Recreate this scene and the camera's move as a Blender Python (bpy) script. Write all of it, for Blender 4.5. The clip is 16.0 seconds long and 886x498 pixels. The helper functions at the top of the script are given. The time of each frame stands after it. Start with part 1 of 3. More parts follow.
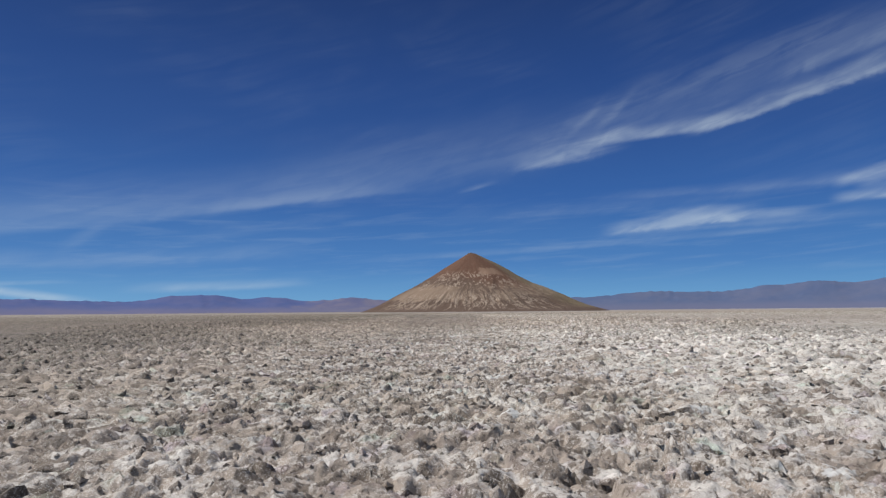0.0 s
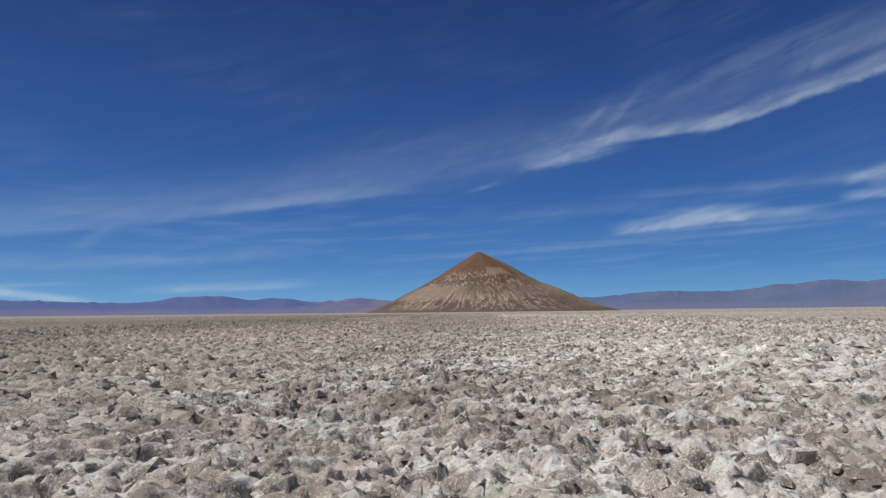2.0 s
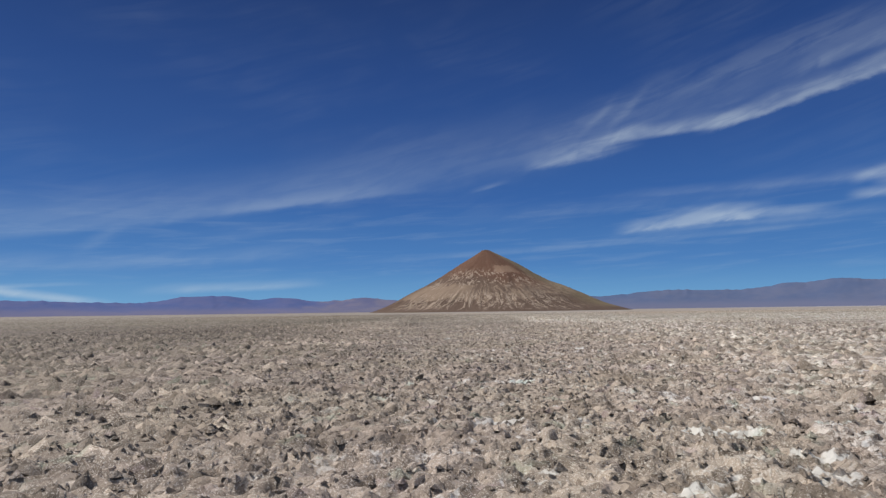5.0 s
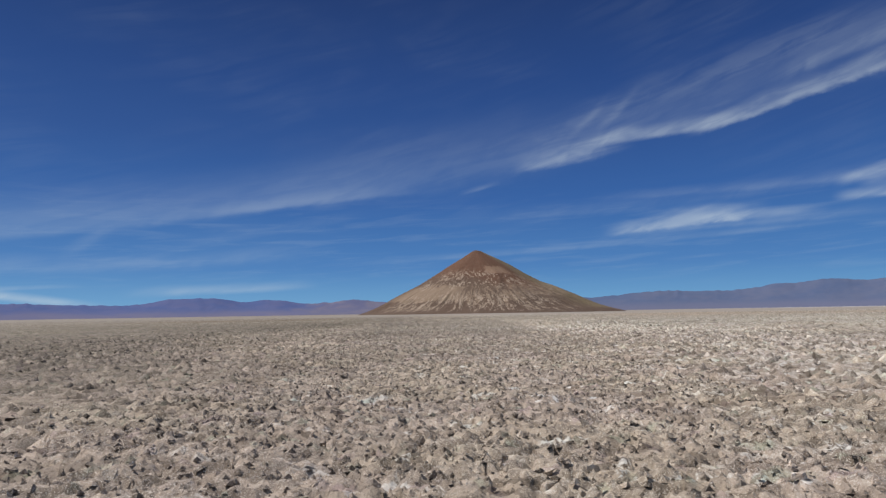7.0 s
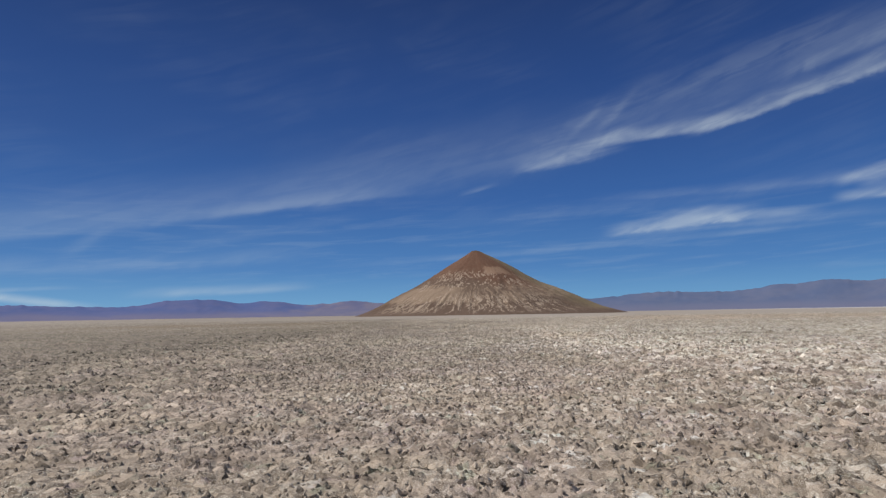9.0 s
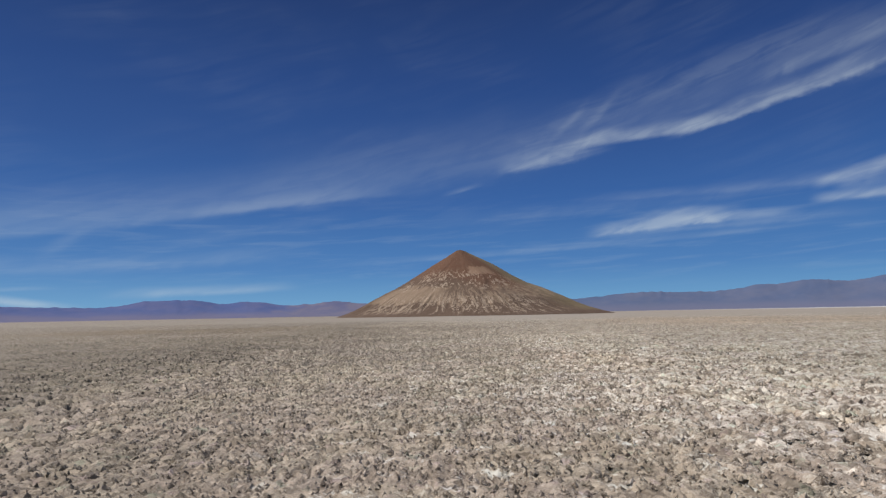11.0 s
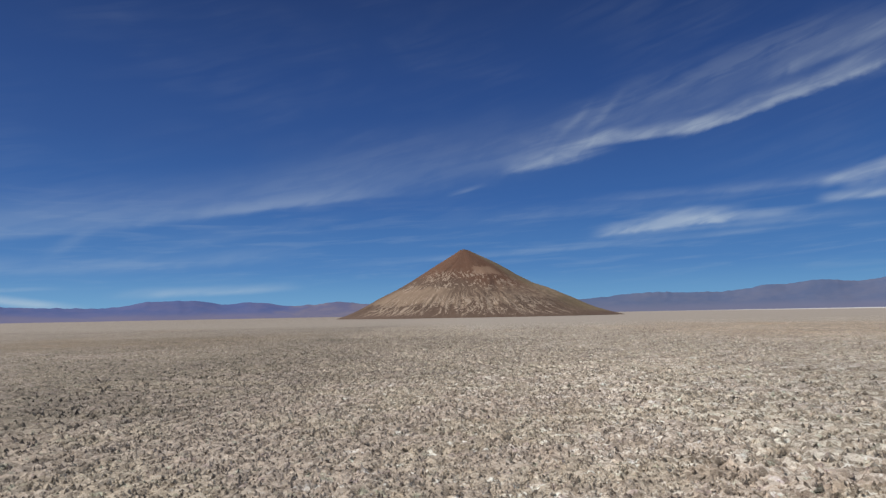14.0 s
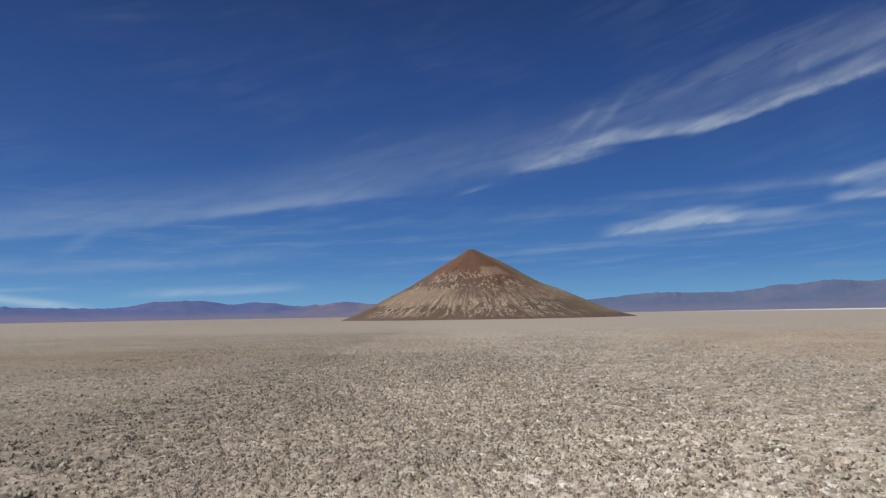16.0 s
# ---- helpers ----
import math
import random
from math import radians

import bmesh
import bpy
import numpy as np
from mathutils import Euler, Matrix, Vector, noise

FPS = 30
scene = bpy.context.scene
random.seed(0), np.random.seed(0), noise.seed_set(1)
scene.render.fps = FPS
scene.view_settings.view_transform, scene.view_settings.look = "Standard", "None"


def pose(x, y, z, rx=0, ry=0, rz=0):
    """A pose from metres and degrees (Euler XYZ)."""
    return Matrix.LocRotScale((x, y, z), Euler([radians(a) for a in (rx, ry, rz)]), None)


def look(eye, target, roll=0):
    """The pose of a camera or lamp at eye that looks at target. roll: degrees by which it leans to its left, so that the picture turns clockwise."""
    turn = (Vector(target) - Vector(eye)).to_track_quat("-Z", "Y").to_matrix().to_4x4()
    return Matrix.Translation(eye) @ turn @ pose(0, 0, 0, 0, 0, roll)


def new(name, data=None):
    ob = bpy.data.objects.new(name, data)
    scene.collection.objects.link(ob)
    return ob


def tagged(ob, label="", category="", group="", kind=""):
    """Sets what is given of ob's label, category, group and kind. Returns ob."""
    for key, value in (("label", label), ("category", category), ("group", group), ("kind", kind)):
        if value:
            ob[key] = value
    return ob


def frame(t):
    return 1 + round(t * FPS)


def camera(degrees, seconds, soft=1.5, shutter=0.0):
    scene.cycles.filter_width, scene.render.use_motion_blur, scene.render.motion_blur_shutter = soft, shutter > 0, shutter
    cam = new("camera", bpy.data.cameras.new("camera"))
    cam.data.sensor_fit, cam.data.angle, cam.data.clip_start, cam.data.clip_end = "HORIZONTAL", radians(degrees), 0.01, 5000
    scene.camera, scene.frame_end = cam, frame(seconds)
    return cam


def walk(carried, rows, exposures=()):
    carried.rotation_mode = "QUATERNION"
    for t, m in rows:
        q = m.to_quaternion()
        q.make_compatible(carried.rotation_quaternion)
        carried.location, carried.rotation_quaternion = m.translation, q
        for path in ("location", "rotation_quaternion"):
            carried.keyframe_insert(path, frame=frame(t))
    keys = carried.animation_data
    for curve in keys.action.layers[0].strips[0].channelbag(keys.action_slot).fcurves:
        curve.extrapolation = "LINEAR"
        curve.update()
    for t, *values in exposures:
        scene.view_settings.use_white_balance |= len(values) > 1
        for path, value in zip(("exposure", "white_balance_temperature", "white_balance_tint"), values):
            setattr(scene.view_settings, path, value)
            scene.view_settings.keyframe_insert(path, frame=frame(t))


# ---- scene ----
# ---------------------------------------------------------------- camera
cam = camera(71.1, 16.0, soft=1.35)

# seconds, x, y, height, yaw, pitch, roll
PATH = [
    (0.0, -0.008, 0.003, 1.587, -0.000, 5.716, 0.478),
    (0.5, -0.144, 5.574, 1.516, 0.042, 5.691, 0.469),
    (1.0, -0.316, 11.223, 1.424, 0.029, 5.708, 0.509),
    (1.5, -0.472, 16.971, 1.312, 0.181, 5.756, 0.590),
    (2.0, -0.628, 22.911, 1.293, 0.602, 5.762, 0.636),
    (2.5, -0.878, 29.085, 1.346, 0.796, 5.776, 0.658),
    (3.0, -1.135, 35.236, 1.382, 0.963, 5.793, 0.651),
    (3.5, -1.351, 41.336, 1.476, 1.091, 5.791, 0.627),
    (4.0, -1.484, 47.578, 1.626, 1.229, 5.784, 0.662),
    (4.5, -1.563, 53.915, 1.781, 1.229, 5.752, 0.702),
    (5.0, -1.397, 60.292, 1.894, 1.124, 5.717, 0.746),
    (5.5, -1.085, 66.725, 1.977, 0.943, 5.698, 0.792),
    (6.0, -0.727, 73.234, 2.039, 0.711, 5.718, 0.837),
    (6.5, -0.417, 79.836, 2.091, 0.455, 5.796, 0.880),
    (7.0, -0.238, 86.478, 2.142, 0.258, 5.863, 0.930),
    (7.5, -0.046, 92.972, 2.274, 0.195, 5.889, 0.953),
    (8.0, 0.192, 99.258, 2.462, 0.194, 5.908, 0.957),
    (8.5, 0.414, 105.378, 2.671, 0.205, 5.920, 0.969),
    (9.0, 0.635, 111.379, 2.905, 0.149, 5.962, 0.975),
    (9.5, 0.851, 117.363, 3.165, -0.222, 5.978, 0.998),
    (10.0, 1.060, 123.298, 3.473, -0.637, 5.990, 1.014),
    (10.5, 1.249, 129.272, 3.755, -1.045, 5.981, 1.036),
    (11.0, 1.407, 135.408, 4.037, -1.319, 5.958, 1.063),
    (11.5, 1.594, 141.659, 4.325, -1.465, 5.936, 1.085),
    (12.0, 1.881, 147.978, 4.623, -1.492, 5.933, 1.093),
    (12.5, 2.338, 154.316, 4.936, -1.406, 5.965, 1.077),
    (13.0, 2.774, 160.602, 5.257, -1.219, 5.968, 1.080),
    (13.5, 3.046, 166.733, 5.590, -1.149, 5.988, 1.072),
    (14.0, 3.287, 172.619, 5.938, -0.934, 5.996, 1.075),
    (14.5, 3.464, 178.846, 6.411, -0.639, 6.000, 1.073),
    (15.0, 3.512, 185.195, 7.025, -0.449, 5.982, 1.046),
    (15.5, 3.566, 191.461, 7.807, -0.363, 5.992, 1.035),
    (16.0, 3.515, 197.781, 8.631, -0.298, 5.991, 1.027),
]
walk(cam, [(t, pose(x, y, z, 90 + p, 0, w) @ pose(0, 0, 0, 0, 0, -r)) for t, x, y, z, w, p, r in PATH],
     exposures=[(0.0, 0.0, 6330, 10), (4.0, 0.0, 6380, 10), (7.0, 0.0, 6480, 10), (10.0, 0.0, 6610, 10), (16.0, 0.0, 6600, 10)])

# ---------------------------------------------------------------- light
SUN_ELEV, SUN_AZ = 53.0, -74.0      # degrees; azimuth from ahead (+y) towards the right (+x)
SKY_STRENGTH = 0.07

sun = new("sun", bpy.data.lights.new("sun", "SUN"))
sun.data.energy, sun.data.angle, sun.data.color = 4.6, radians(0.53), (1.0, 0.94, 0.86)
_e, _a = radians(SUN_ELEV), radians(SUN_AZ)
sun.matrix_world = look((300 * math.sin(_a) * math.cos(_e), 300 * math.cos(_a) * math.cos(_e), 300 * math.sin(_e)), (0, 0, 0))


class Nodes:
    """A short way to write node trees."""

    def __init__(self, tree):
        self.tree = tree
        tree.nodes.clear()

    def add(self, kind, inputs=None):
        n = self.tree.nodes.new(kind)
        for k, v in (inputs or {}).items():
            self.put(n.inputs[k], v)
        return n

    def put(self, socket, v):
        if isinstance(v, bpy.types.NodeSocket):
            self.tree.links.new(v, socket)
        else:
            socket.default_value = v

    def math(self, op, a, b=0.0, c=0.0, clamp=False):
        n = self.add("ShaderNodeMath")
        n.operation, n.use_clamp = op, clamp
        for s, v in zip(n.inputs, (a, b, c)):
            self.put(s, v)
        return n.outputs[0]

    def mul(self, a, b): return self.math("MULTIPLY", a, b)
    def plus(self, a, b): return self.math("ADD", a, b)
    def minus(self, a, b): return self.math("SUBTRACT", a, b)

    def ramp(self, v, lo, hi, a=0.0, b=1.0):
        n = self.add("ShaderNodeMapRange")
        n.interpolation_type = "SMOOTHSTEP"
        for k, x in zip((0, 1, 2, 3, 4), (v, lo, hi, a, b)):
            self.put(n.inputs[k], x)
        return n.outputs[0]

    def ramp_line(self, v, lo, hi):
        return self.math("DIVIDE", self.minus(v, lo), hi - lo, clamp=True)

    def vec(self, x, y, z=0.0):
        n = self.add("ShaderNodeCombineXYZ")
        for s, v in zip(n.inputs, (x, y, z)):
            self.put(s, v)
        return n.outputs[0]

    def noise(self, vector, scale, detail=3.0, rough=0.55, distort=0.0):
        n = self.add("ShaderNodeTexNoise", {"Vector": vector, "Scale": scale, "Detail": detail, "Roughness": rough, "Distortion": distort})
        return n.outputs[0]

    def voronoi(self, vector, scale, feature="F1", rand=1.0):
        n = self.add("ShaderNodeTexVoronoi", {"Vector": vector, "Scale": scale, "Randomness": rand})
        n.feature = feature
        return n

    def mix(self, f, a, b, blend="MIX"):
        n = self.add("ShaderNodeMix")
        n.data_type, n.blend_type = "RGBA", blend
        self.put(n.inputs[0], f)
        for s, v in ((n.inputs[6], a), (n.inputs[7], b)):
            self.put(s, (*v, 1.0) if isinstance(v, tuple) and len(v) == 3 else v)
        return n.outputs[2]


# sky: clear high-altitude blue with thin cirrus, bearings and heights in degrees
world = bpy.data.worlds.new("sky")
scene.world = world
world.use_nodes = True
k = Nodes(world.node_tree)
ray = k.add("ShaderNodeTexCoord").outputs["Generated"]
xyz = k.add("ShaderNodeSeparateXYZ", {0: ray}).outputs
bearing = k.mul(k.math("ARCTAN2", xyz[0], xyz[1]), 57.29578)
height = k.minus(k.mul(k.math("ARCSINE", xyz[2]), 57.29578), 0.12)
along = k.plus(k.mul(bearing, 0.966), k.mul(height, 0.259))
across = k.minus(k.mul(height, 0.966), k.mul(bearing, 0.259))
bend = k.mul(k.minus(k.noise(k.vec(k.mul(bearing, 0.4), height, 3.0), 0.2, 3.0), 0.5), 1.6)
silk = k.noise(k.vec(k.mul(along, 0.10), k.plus(across, bend)), 1.0, 5.0, 0.55, 0.4)
steep = k.noise(k.vec(k.plus(k.mul(bearing, 0.35), k.mul(height, 0.25)), k.minus(k.mul(height, 0.8), k.mul(bearing, 0.42))), 0.8, 4.0, 0.52, 0.6)
wisp = k.plus(k.mul(silk, 0.6), k.mul(steep, 0.4))
patch = k.noise(k.vec(k.mul(bearing, 0.5), height), 0.13, 3.0, 0.55, 0.3)
lobes = k.noise(k.vec(k.mul(bearing, 0.45), height, 7.0), 0.55, 4.0, 0.55)
drift = k.plus(k.mul(k.minus(lobes, 0.5), 1.1), k.mul(k.minus(steep, 0.5), 0.45))
strata = k.noise(k.vec(k.mul(bearing, 0.13), k.mul(k.minus(height, k.mul(bearing, 0.05)), 1.5), 5.0), 1.0, 5.0, 0.6, 0.4)


def streak(start, end, curve, under, over, strength, fade=3.0, ragged=1.0, tear=0.7):
    """A cirrus band: its height follows a polynomial of the bearing; sharper below, softer above; tear: how far it is split into fibres."""
    line = curve[-1]
    for c in reversed(curve[:-1]):
        line = k.math("MULTIPLY_ADD", line, bearing, c)
    off = k.plus(k.minus(height, line), k.mul(drift, min(ragged * over * 0.75, 1.2)))
    body = k.mul(k.ramp(off, -under, 0.0), k.ramp(off, 0.0, over, 1.0, 0.0))
    ends = k.mul(k.ramp(bearing, start - fade, start + fade), k.ramp(bearing, end - fade, end + fade, 1.0, 0.0))
    torn = k.plus(1.0 - tear, k.mul(k.ramp(wisp, 0.36, 0.62), tear))
    return k.mul(k.mul(body, ends), k.mul(torn, strength))


veil = k.mul(k.ramp(patch, 0.40, 0.75), k.mul(k.ramp(silk, 0.30, 0.74), 0.035))
veil = k.mul(veil, k.ramp(height, 2.0, 8.0))
low_sheet = k.mul(k.ramp(strata, 0.46, 0.72), k.mul(k.ramp(height, 1.5, 4.0), k.ramp(height, 7.0, 12.0, 1.0, 0.0)))
veil = k.plus(veil, k.mul(low_sheet, 0.065))
aside = k.math("MAXIMUM", k.ramp(k.math("ABSOLUTE", bearing), 50.0, 95.0), k.ramp(height, 32.0, 60.0))
veil = k.plus(veil, k.mul(aside, k.ramp(patch, 0.34, 0.66, 0.24, 0.50)))      # unseen cirrus added overhead and behind, to whiten the fill light
LONG = (11.3, 0.04192, -0.005213, -7.105e-05)
bands = [
    streak(7.8, 15.8, (12.0, 0.135), 0.7, 1.4, 0.26, 2.0, 0.8, 0.65),
    streak(11.0, 17.0, (11.1, 0.27), 0.8, 0.9, 0.22, 1.6, 0.8, 0.6),
    streak(14.8, 25.0, (13.85, 0.062), 0.5, 1.2, 0.36, 1.8, 0.6, 0.5),
    streak(23.2, 37.0, (10.35, 0.2020), 0.5, 1.8, 0.36, 2.0, 0.8, 0.55),
    streak(36.0, 60.0, (10.60, 0.2020), 1.2, 2.4, 0.22, 3.0, 1.0, 0.55),
    streak(30.0, 60.0, (11.9, 0.2247), 0.8, 0.9, 0.15, 2.0, 1.0, 0.6),
    streak(11.6, 14.6, (5.4, 0.853), 0.7, 0.8, 0.09, 1.0, 0.8, 0.6),
    streak(14.2, 17.6, (3.6, 0.853), 0.7, 0.8, 0.07, 1.0, 0.8, 0.6),
    streak(7.0, 60.0, (11.5, 0.2261), 0.8, 3.4, 0.09, 4.0, 0.6, 0.4),
    streak(2.2, 4.6, (10.37, 0.2499), 0.25, 0.5, 0.12, 1.2, 0.8, 0.6),
    streak(9.0, 36.0, (11.8, 0.44, -0.0050), 1.6, 2.2, 0.085, 6.0, 1.0, 0.75),
    streak(-22.0, -5.0, (11.15, 0.04192, -0.005213, -7.105e-05), 0.35, 1.3, 0.12, 5.0, 0.2, 0.35),
    streak(-60.0, -8.0, LONG, 0.8, 4.6, 0.13, 7.0, 0.15, 0.3),
    streak(-12.0, 12.0, (13.2, 0.14, 0.001), 3.0, 5.5, 0.085, 7.0, 0.3, 0.35),
    streak(-31.8, -28.8, (26.6, 0.682), 0.9, 1.1, 0.08, 1.0, 0.5, 0.5),
    streak(-60.0, -14.0, (7.3, 0.1653, 0.001953), 0.9, 1.3, 0.10, 4.0, 0.5, 0.5),
    streak(-23.0, -8.0, (10.4, 0.1958), 0.5, 0.9, 0.05, 3.0, 0.6, 0.6),
    streak(-60.0, -30.5, (-3.3, -0.138), 0.5, 0.6, 0.50, 2.5, 0.4, 0.4),
    streak(-50.0, -31.5, (3.874, 0.04772), 0.2, 0.35, 0.17, 1.5, 0.6, 0.5),
    streak(-25.5, -14.0, (3.05, 0.04554), 0.5, 0.8, 0.26, 3.0, 0.4, 0.4),
    streak(15.8, 26.5, (5.55, 0.0741), 0.4, 1.4, 0.40, 1.8, 0.8, 0.6),
    streak(19.0, 25.0, (6.7, 0.057), 0.8, 1.0, 0.26, 2.0, 1.0, 0.5),
    streak(22.5, 30.5, (7.3, 0.01), 0.5, 0.6, 0.24, 2.0, 0.8, 0.5),
    streak(-6.0, 31.0, (4.9, 0.05816, -0.0003134), 0.3, 0.6, 0.11, 5.0, 0.6, 0.5),
    streak(17.0, 34.0, (6.0, 0.05, -0.0006), 0.4, 0.8, 0.13, 4.0, 0.6, 0.5),
    streak(33.2, 60.0, (2.5, 0.2152), 0.7, 0.8, 0.36, 1.0, 0.8, 0.5),
    streak(34.6, 60.0, (8.5, 0.02), 1.0, 0.9, 0.22, 1.0, 0.9, 0.6),
    streak(33.0, 60.0, (7.85, 0.0148), 0.45, 0.7, 0.36, 1.0, 0.7, 0.5),
    streak(17.0, 38.0, (9.951, -0.003739), 0.4, 0.8, 0.09, 5.0, 0.6, 0.5),
    streak(3.0, 36.0, (8.0, 0.05), 0.5, 1.6, 0.06, 6.0, 0.5, 0.6),
]
cover = veil
for b in bands:
    cover = k.minus(k.plus(cover, b), k.mul(cover, b))
air = k.add("ShaderNodeTexSky")
air.sky_type, air.sun_disc, air.sun_elevation, air.sun_rotation = "NISHITA", False, radians(SUN_ELEV), radians(SUN_AZ)
air.altitude, air.air_density, air.dust_density, air.ozone_density = 3500.0, 1.0, 0.25, 2.0
thin = k.add("ShaderNodeValToRGB", {"Fac": k.ramp_line(height, 0.0, 90.0)})
tones = thin.color_ramp
for at, tone in ((0.0, (0.140, 0.365, 0.625)), (0.045, (0.062, 0.203, 0.490)), (0.11, (0.033, 0.120, 0.372)), (0.17, (0.025, 0.083, 0.284)),
                 (0.23, (0.018, 0.061, 0.228)), (0.31, (0.0135, 0.040, 0.155)), (0.6, (0.010, 0.030, 0.125)), (1.0, (0.009, 0.027, 0.115))):
    e = tones.elements.new(at) if 0.0 < at < 1.0 else tones.elements[0 if at == 0.0 else -1]
    e.color = (*tone, 1.0)
lit = k.mix(1.0, air.outputs[0], (SKY_STRENGTH, SKY_STRENGTH, SKY_STRENGTH), "MULTIPLY")
deep = k.mix(0.90, lit, thin.outputs[0])
clouded = k.mix(cover, deep, (0.575, 0.660, 0.715))
back = k.add("ShaderNodeBackground", {"Color": clouded, "Strength": 1.0})
k.add("ShaderNodeOutputWorld", {"Surface": back.outputs[0]})


# ---------------------------------------------------------------- materials
def material(name):
    m = bpy.data.materials.new(name)
    m.use_nodes = True
    return m, Nodes(m.node_tree)


def finish(k, colour, rough, bump=None, strength=0.5, distance=0.05, spec=0.3):
    shader = k.add("ShaderNodeBsdfPrincipled", {"Base Color": colour, "Roughness": rough, "Specular IOR Level": spec})
    if bump is not None:
        b = k.add("ShaderNodeBump", {"Height": bump, "Strength": strength, "Distance": distance})
        k.tree.links.new(b.outputs[0], shader.inputs["Normal"])
    k.add("ShaderNodeOutputMaterial", {"Surface": shader.outputs[0]})


def y_of(k, place):
    return k.add("ShaderNodeSeparateXYZ", {0: place}).outputs[1]


def salt_colour(k, place, bias, salt):
    """Grey-brown halite crust with white, faintly green and violet salt; the same field for crust and clods."""
    x, y, z = k.add("ShaderNodeSeparateXYZ", {0: place}).outputs
    flat = k.vec(x, y)
    broad = k.noise(flat, 0.035, 4.0, 0.6)
    mid = k.noise(flat, 0.55, 4.0, 0.62)
    fine = k.noise(place, 9.0, 5.0, 0.65)
    cell = k.voronoi(k.vec(k.plus(x, k.mul(fine, 0.09)), y, k.mul(fine, 0.07)), 3.9).outputs["Color"]
    lump = k.add("ShaderNodeSeparateXYZ", {0: cell}).outputs
    dusty = k.mix(lump[0], (0.142, 0.117, 0.097), (0.395, 0.342, 0.296))
    white = k.mix(lump[1], (0.44, 0.41, 0.38), (0.615, 0.595, 0.565))
    drifted = k.plus(x, k.mul(k.minus(k.noise(k.vec(x, y, 31.0), 0.028, 4.0, 0.6), 0.5), 44.0))
    side = k.ramp(k.plus(drifted, k.mul(k.minus(mid, 0.5), 14.0)), -15.0, 24.0, -0.31, 0.07)
    side = k.plus(side, k.mul(k.ramp(k.plus(k.mul(drifted, 0.5), k.mul(x, 0.5)), -3.0, 12.0, 0.03, 0.07), k.plus(k.ramp(y, 55.0, 95.0, 0.55, 0.0), k.ramp(y, 145.0, 190.0, 0.45, 0.0))))
    side = k.minus(k.mul(side, k.ramp(y, 195.0, 265.0, 1.0, 0.5)), k.ramp(y, 195.0, 265.0, 0.0, 0.08))
    side = k.plus(side, k.mul(k.ramp(k.plus(x, k.mul(k.minus(mid, 0.5), 6.0)), -6.0, 5.0, -0.14, 0.01), k.mul(k.ramp(y, 36.0, 44.0), k.ramp(y, 58.0, 76.0, 1.0, 0.0))))
    amount = k.minus(k.plus(k.plus(k.mul(mid, 0.75), k.mul(fine, 0.55)), k.plus(k.mul(lump[2], 0.30), side)), k.minus(k.ramp(y, 16.0, 62.0, 0.0, 0.13), bias))
    # amount of white rises on level faces and drops on steep ones
    level = k.add("ShaderNodeSeparateXYZ", {0: k.add("ShaderNodeNewGeometry").outputs["Normal"]}).outputs[2]
    amount = k.plus(amount, k.mul(k.ramp(level, 0.72, 0.97, -0.07, 0.15), k.ramp(y, 60.0, 110.0, 1.0, 0.8)))
    fleck = k.noise(place, 17.0, 5.0, 0.75)
    amount = k.plus(amount, k.mul(k.minus(fleck, 0.5), 0.75))
    salty = k.ramp(amount, 0.76, 1.06)
    colour = k.mix(salty, dusty, white)
    crystal = k.mul(k.ramp(k.noise(place, 44.0, 4.0, 0.7), 0.53, 0.60), k.ramp(k.plus(mid, k.mul(fine, 0.5)), 0.58, 0.80))
    colour = k.mix(k.mul(crystal, 0.5), colour, (0.76, 0.745, 0.72))
    # dark spots painted in as shaded gaps, a finger and a hand wide
    gap_shade = k.ramp(k.noise(k.vec(x, y, k.plus(z, 9.0)), 24.0, 4.0, 0.72), 0.585, 0.63)
    wide_gap_shade = k.ramp(k.plus(k.noise(k.vec(x, y, 17.0), 8.5, 4.0, 0.70, 0.6), k.ramp(y, 145.0, 195.0, 0.0, 0.03)), 0.60, 0.645)
    gap_shade = k.math("MAXIMUM", gap_shade, wide_gap_shade)
    colour = k.mix(k.mul(gap_shade, 0.75), colour, k.mix(1.0, colour, (0.40, 0.355, 0.32), "MULTIPLY"))
    # smooth bluish-white salt in the low places
    spill = k.mul(k.ramp(k.plus(k.noise(k.vec(x, y, 41.0), 1.15, 4.0, 0.6), k.mul(k.minus(fine, 0.5), 0.35)), 0.605, 0.68), k.ramp(k.plus(x, k.mul(k.minus(broad, 0.5), 20.0)), -8.0, 2.0, 0.05, 1.0))
    colour = k.mix(k.mul(spill, salt), colour, (0.640, 0.655, 0.660))
    rare = k.ramp(k.noise(flat, 1.7, 2.0), 0.56, 0.70)
    tint = k.mix(k.ramp(k.noise(k.vec(x, y, 4.0), 0.8, 1.0), 0.42, 0.58), (0.84, 1.0, 0.95), (0.97, 0.91, 1.04))
    colour = k.mix(k.mul(rare, 0.8), colour, k.mix(1.0, colour, tint, "MULTIPLY"))
    shift = k.mix(k.ramp(k.noise(k.vec(x, y, 21.0), 0.22, 3.0), 0.40, 0.60), (1.0, 0.974, 0.945), (1.0, 0.962, 0.975))
    colour = k.mix(k.ramp(y, 30.0, 80.0, 0.45, 1.0), colour, k.mix(1.0, colour, shift, "MULTIPLY"))
    rusty = k.ramp(k.noise(k.vec(x, k.mul(y, 0.6), 11.0), 0.012, 3.0, 0.6), 0.56, 0.72)
    colour = k.mix(k.mul(rusty, 0.55), colour, k.mix(1.0, colour, (1.0, 0.86, 0.74), "MULTIPLY"))
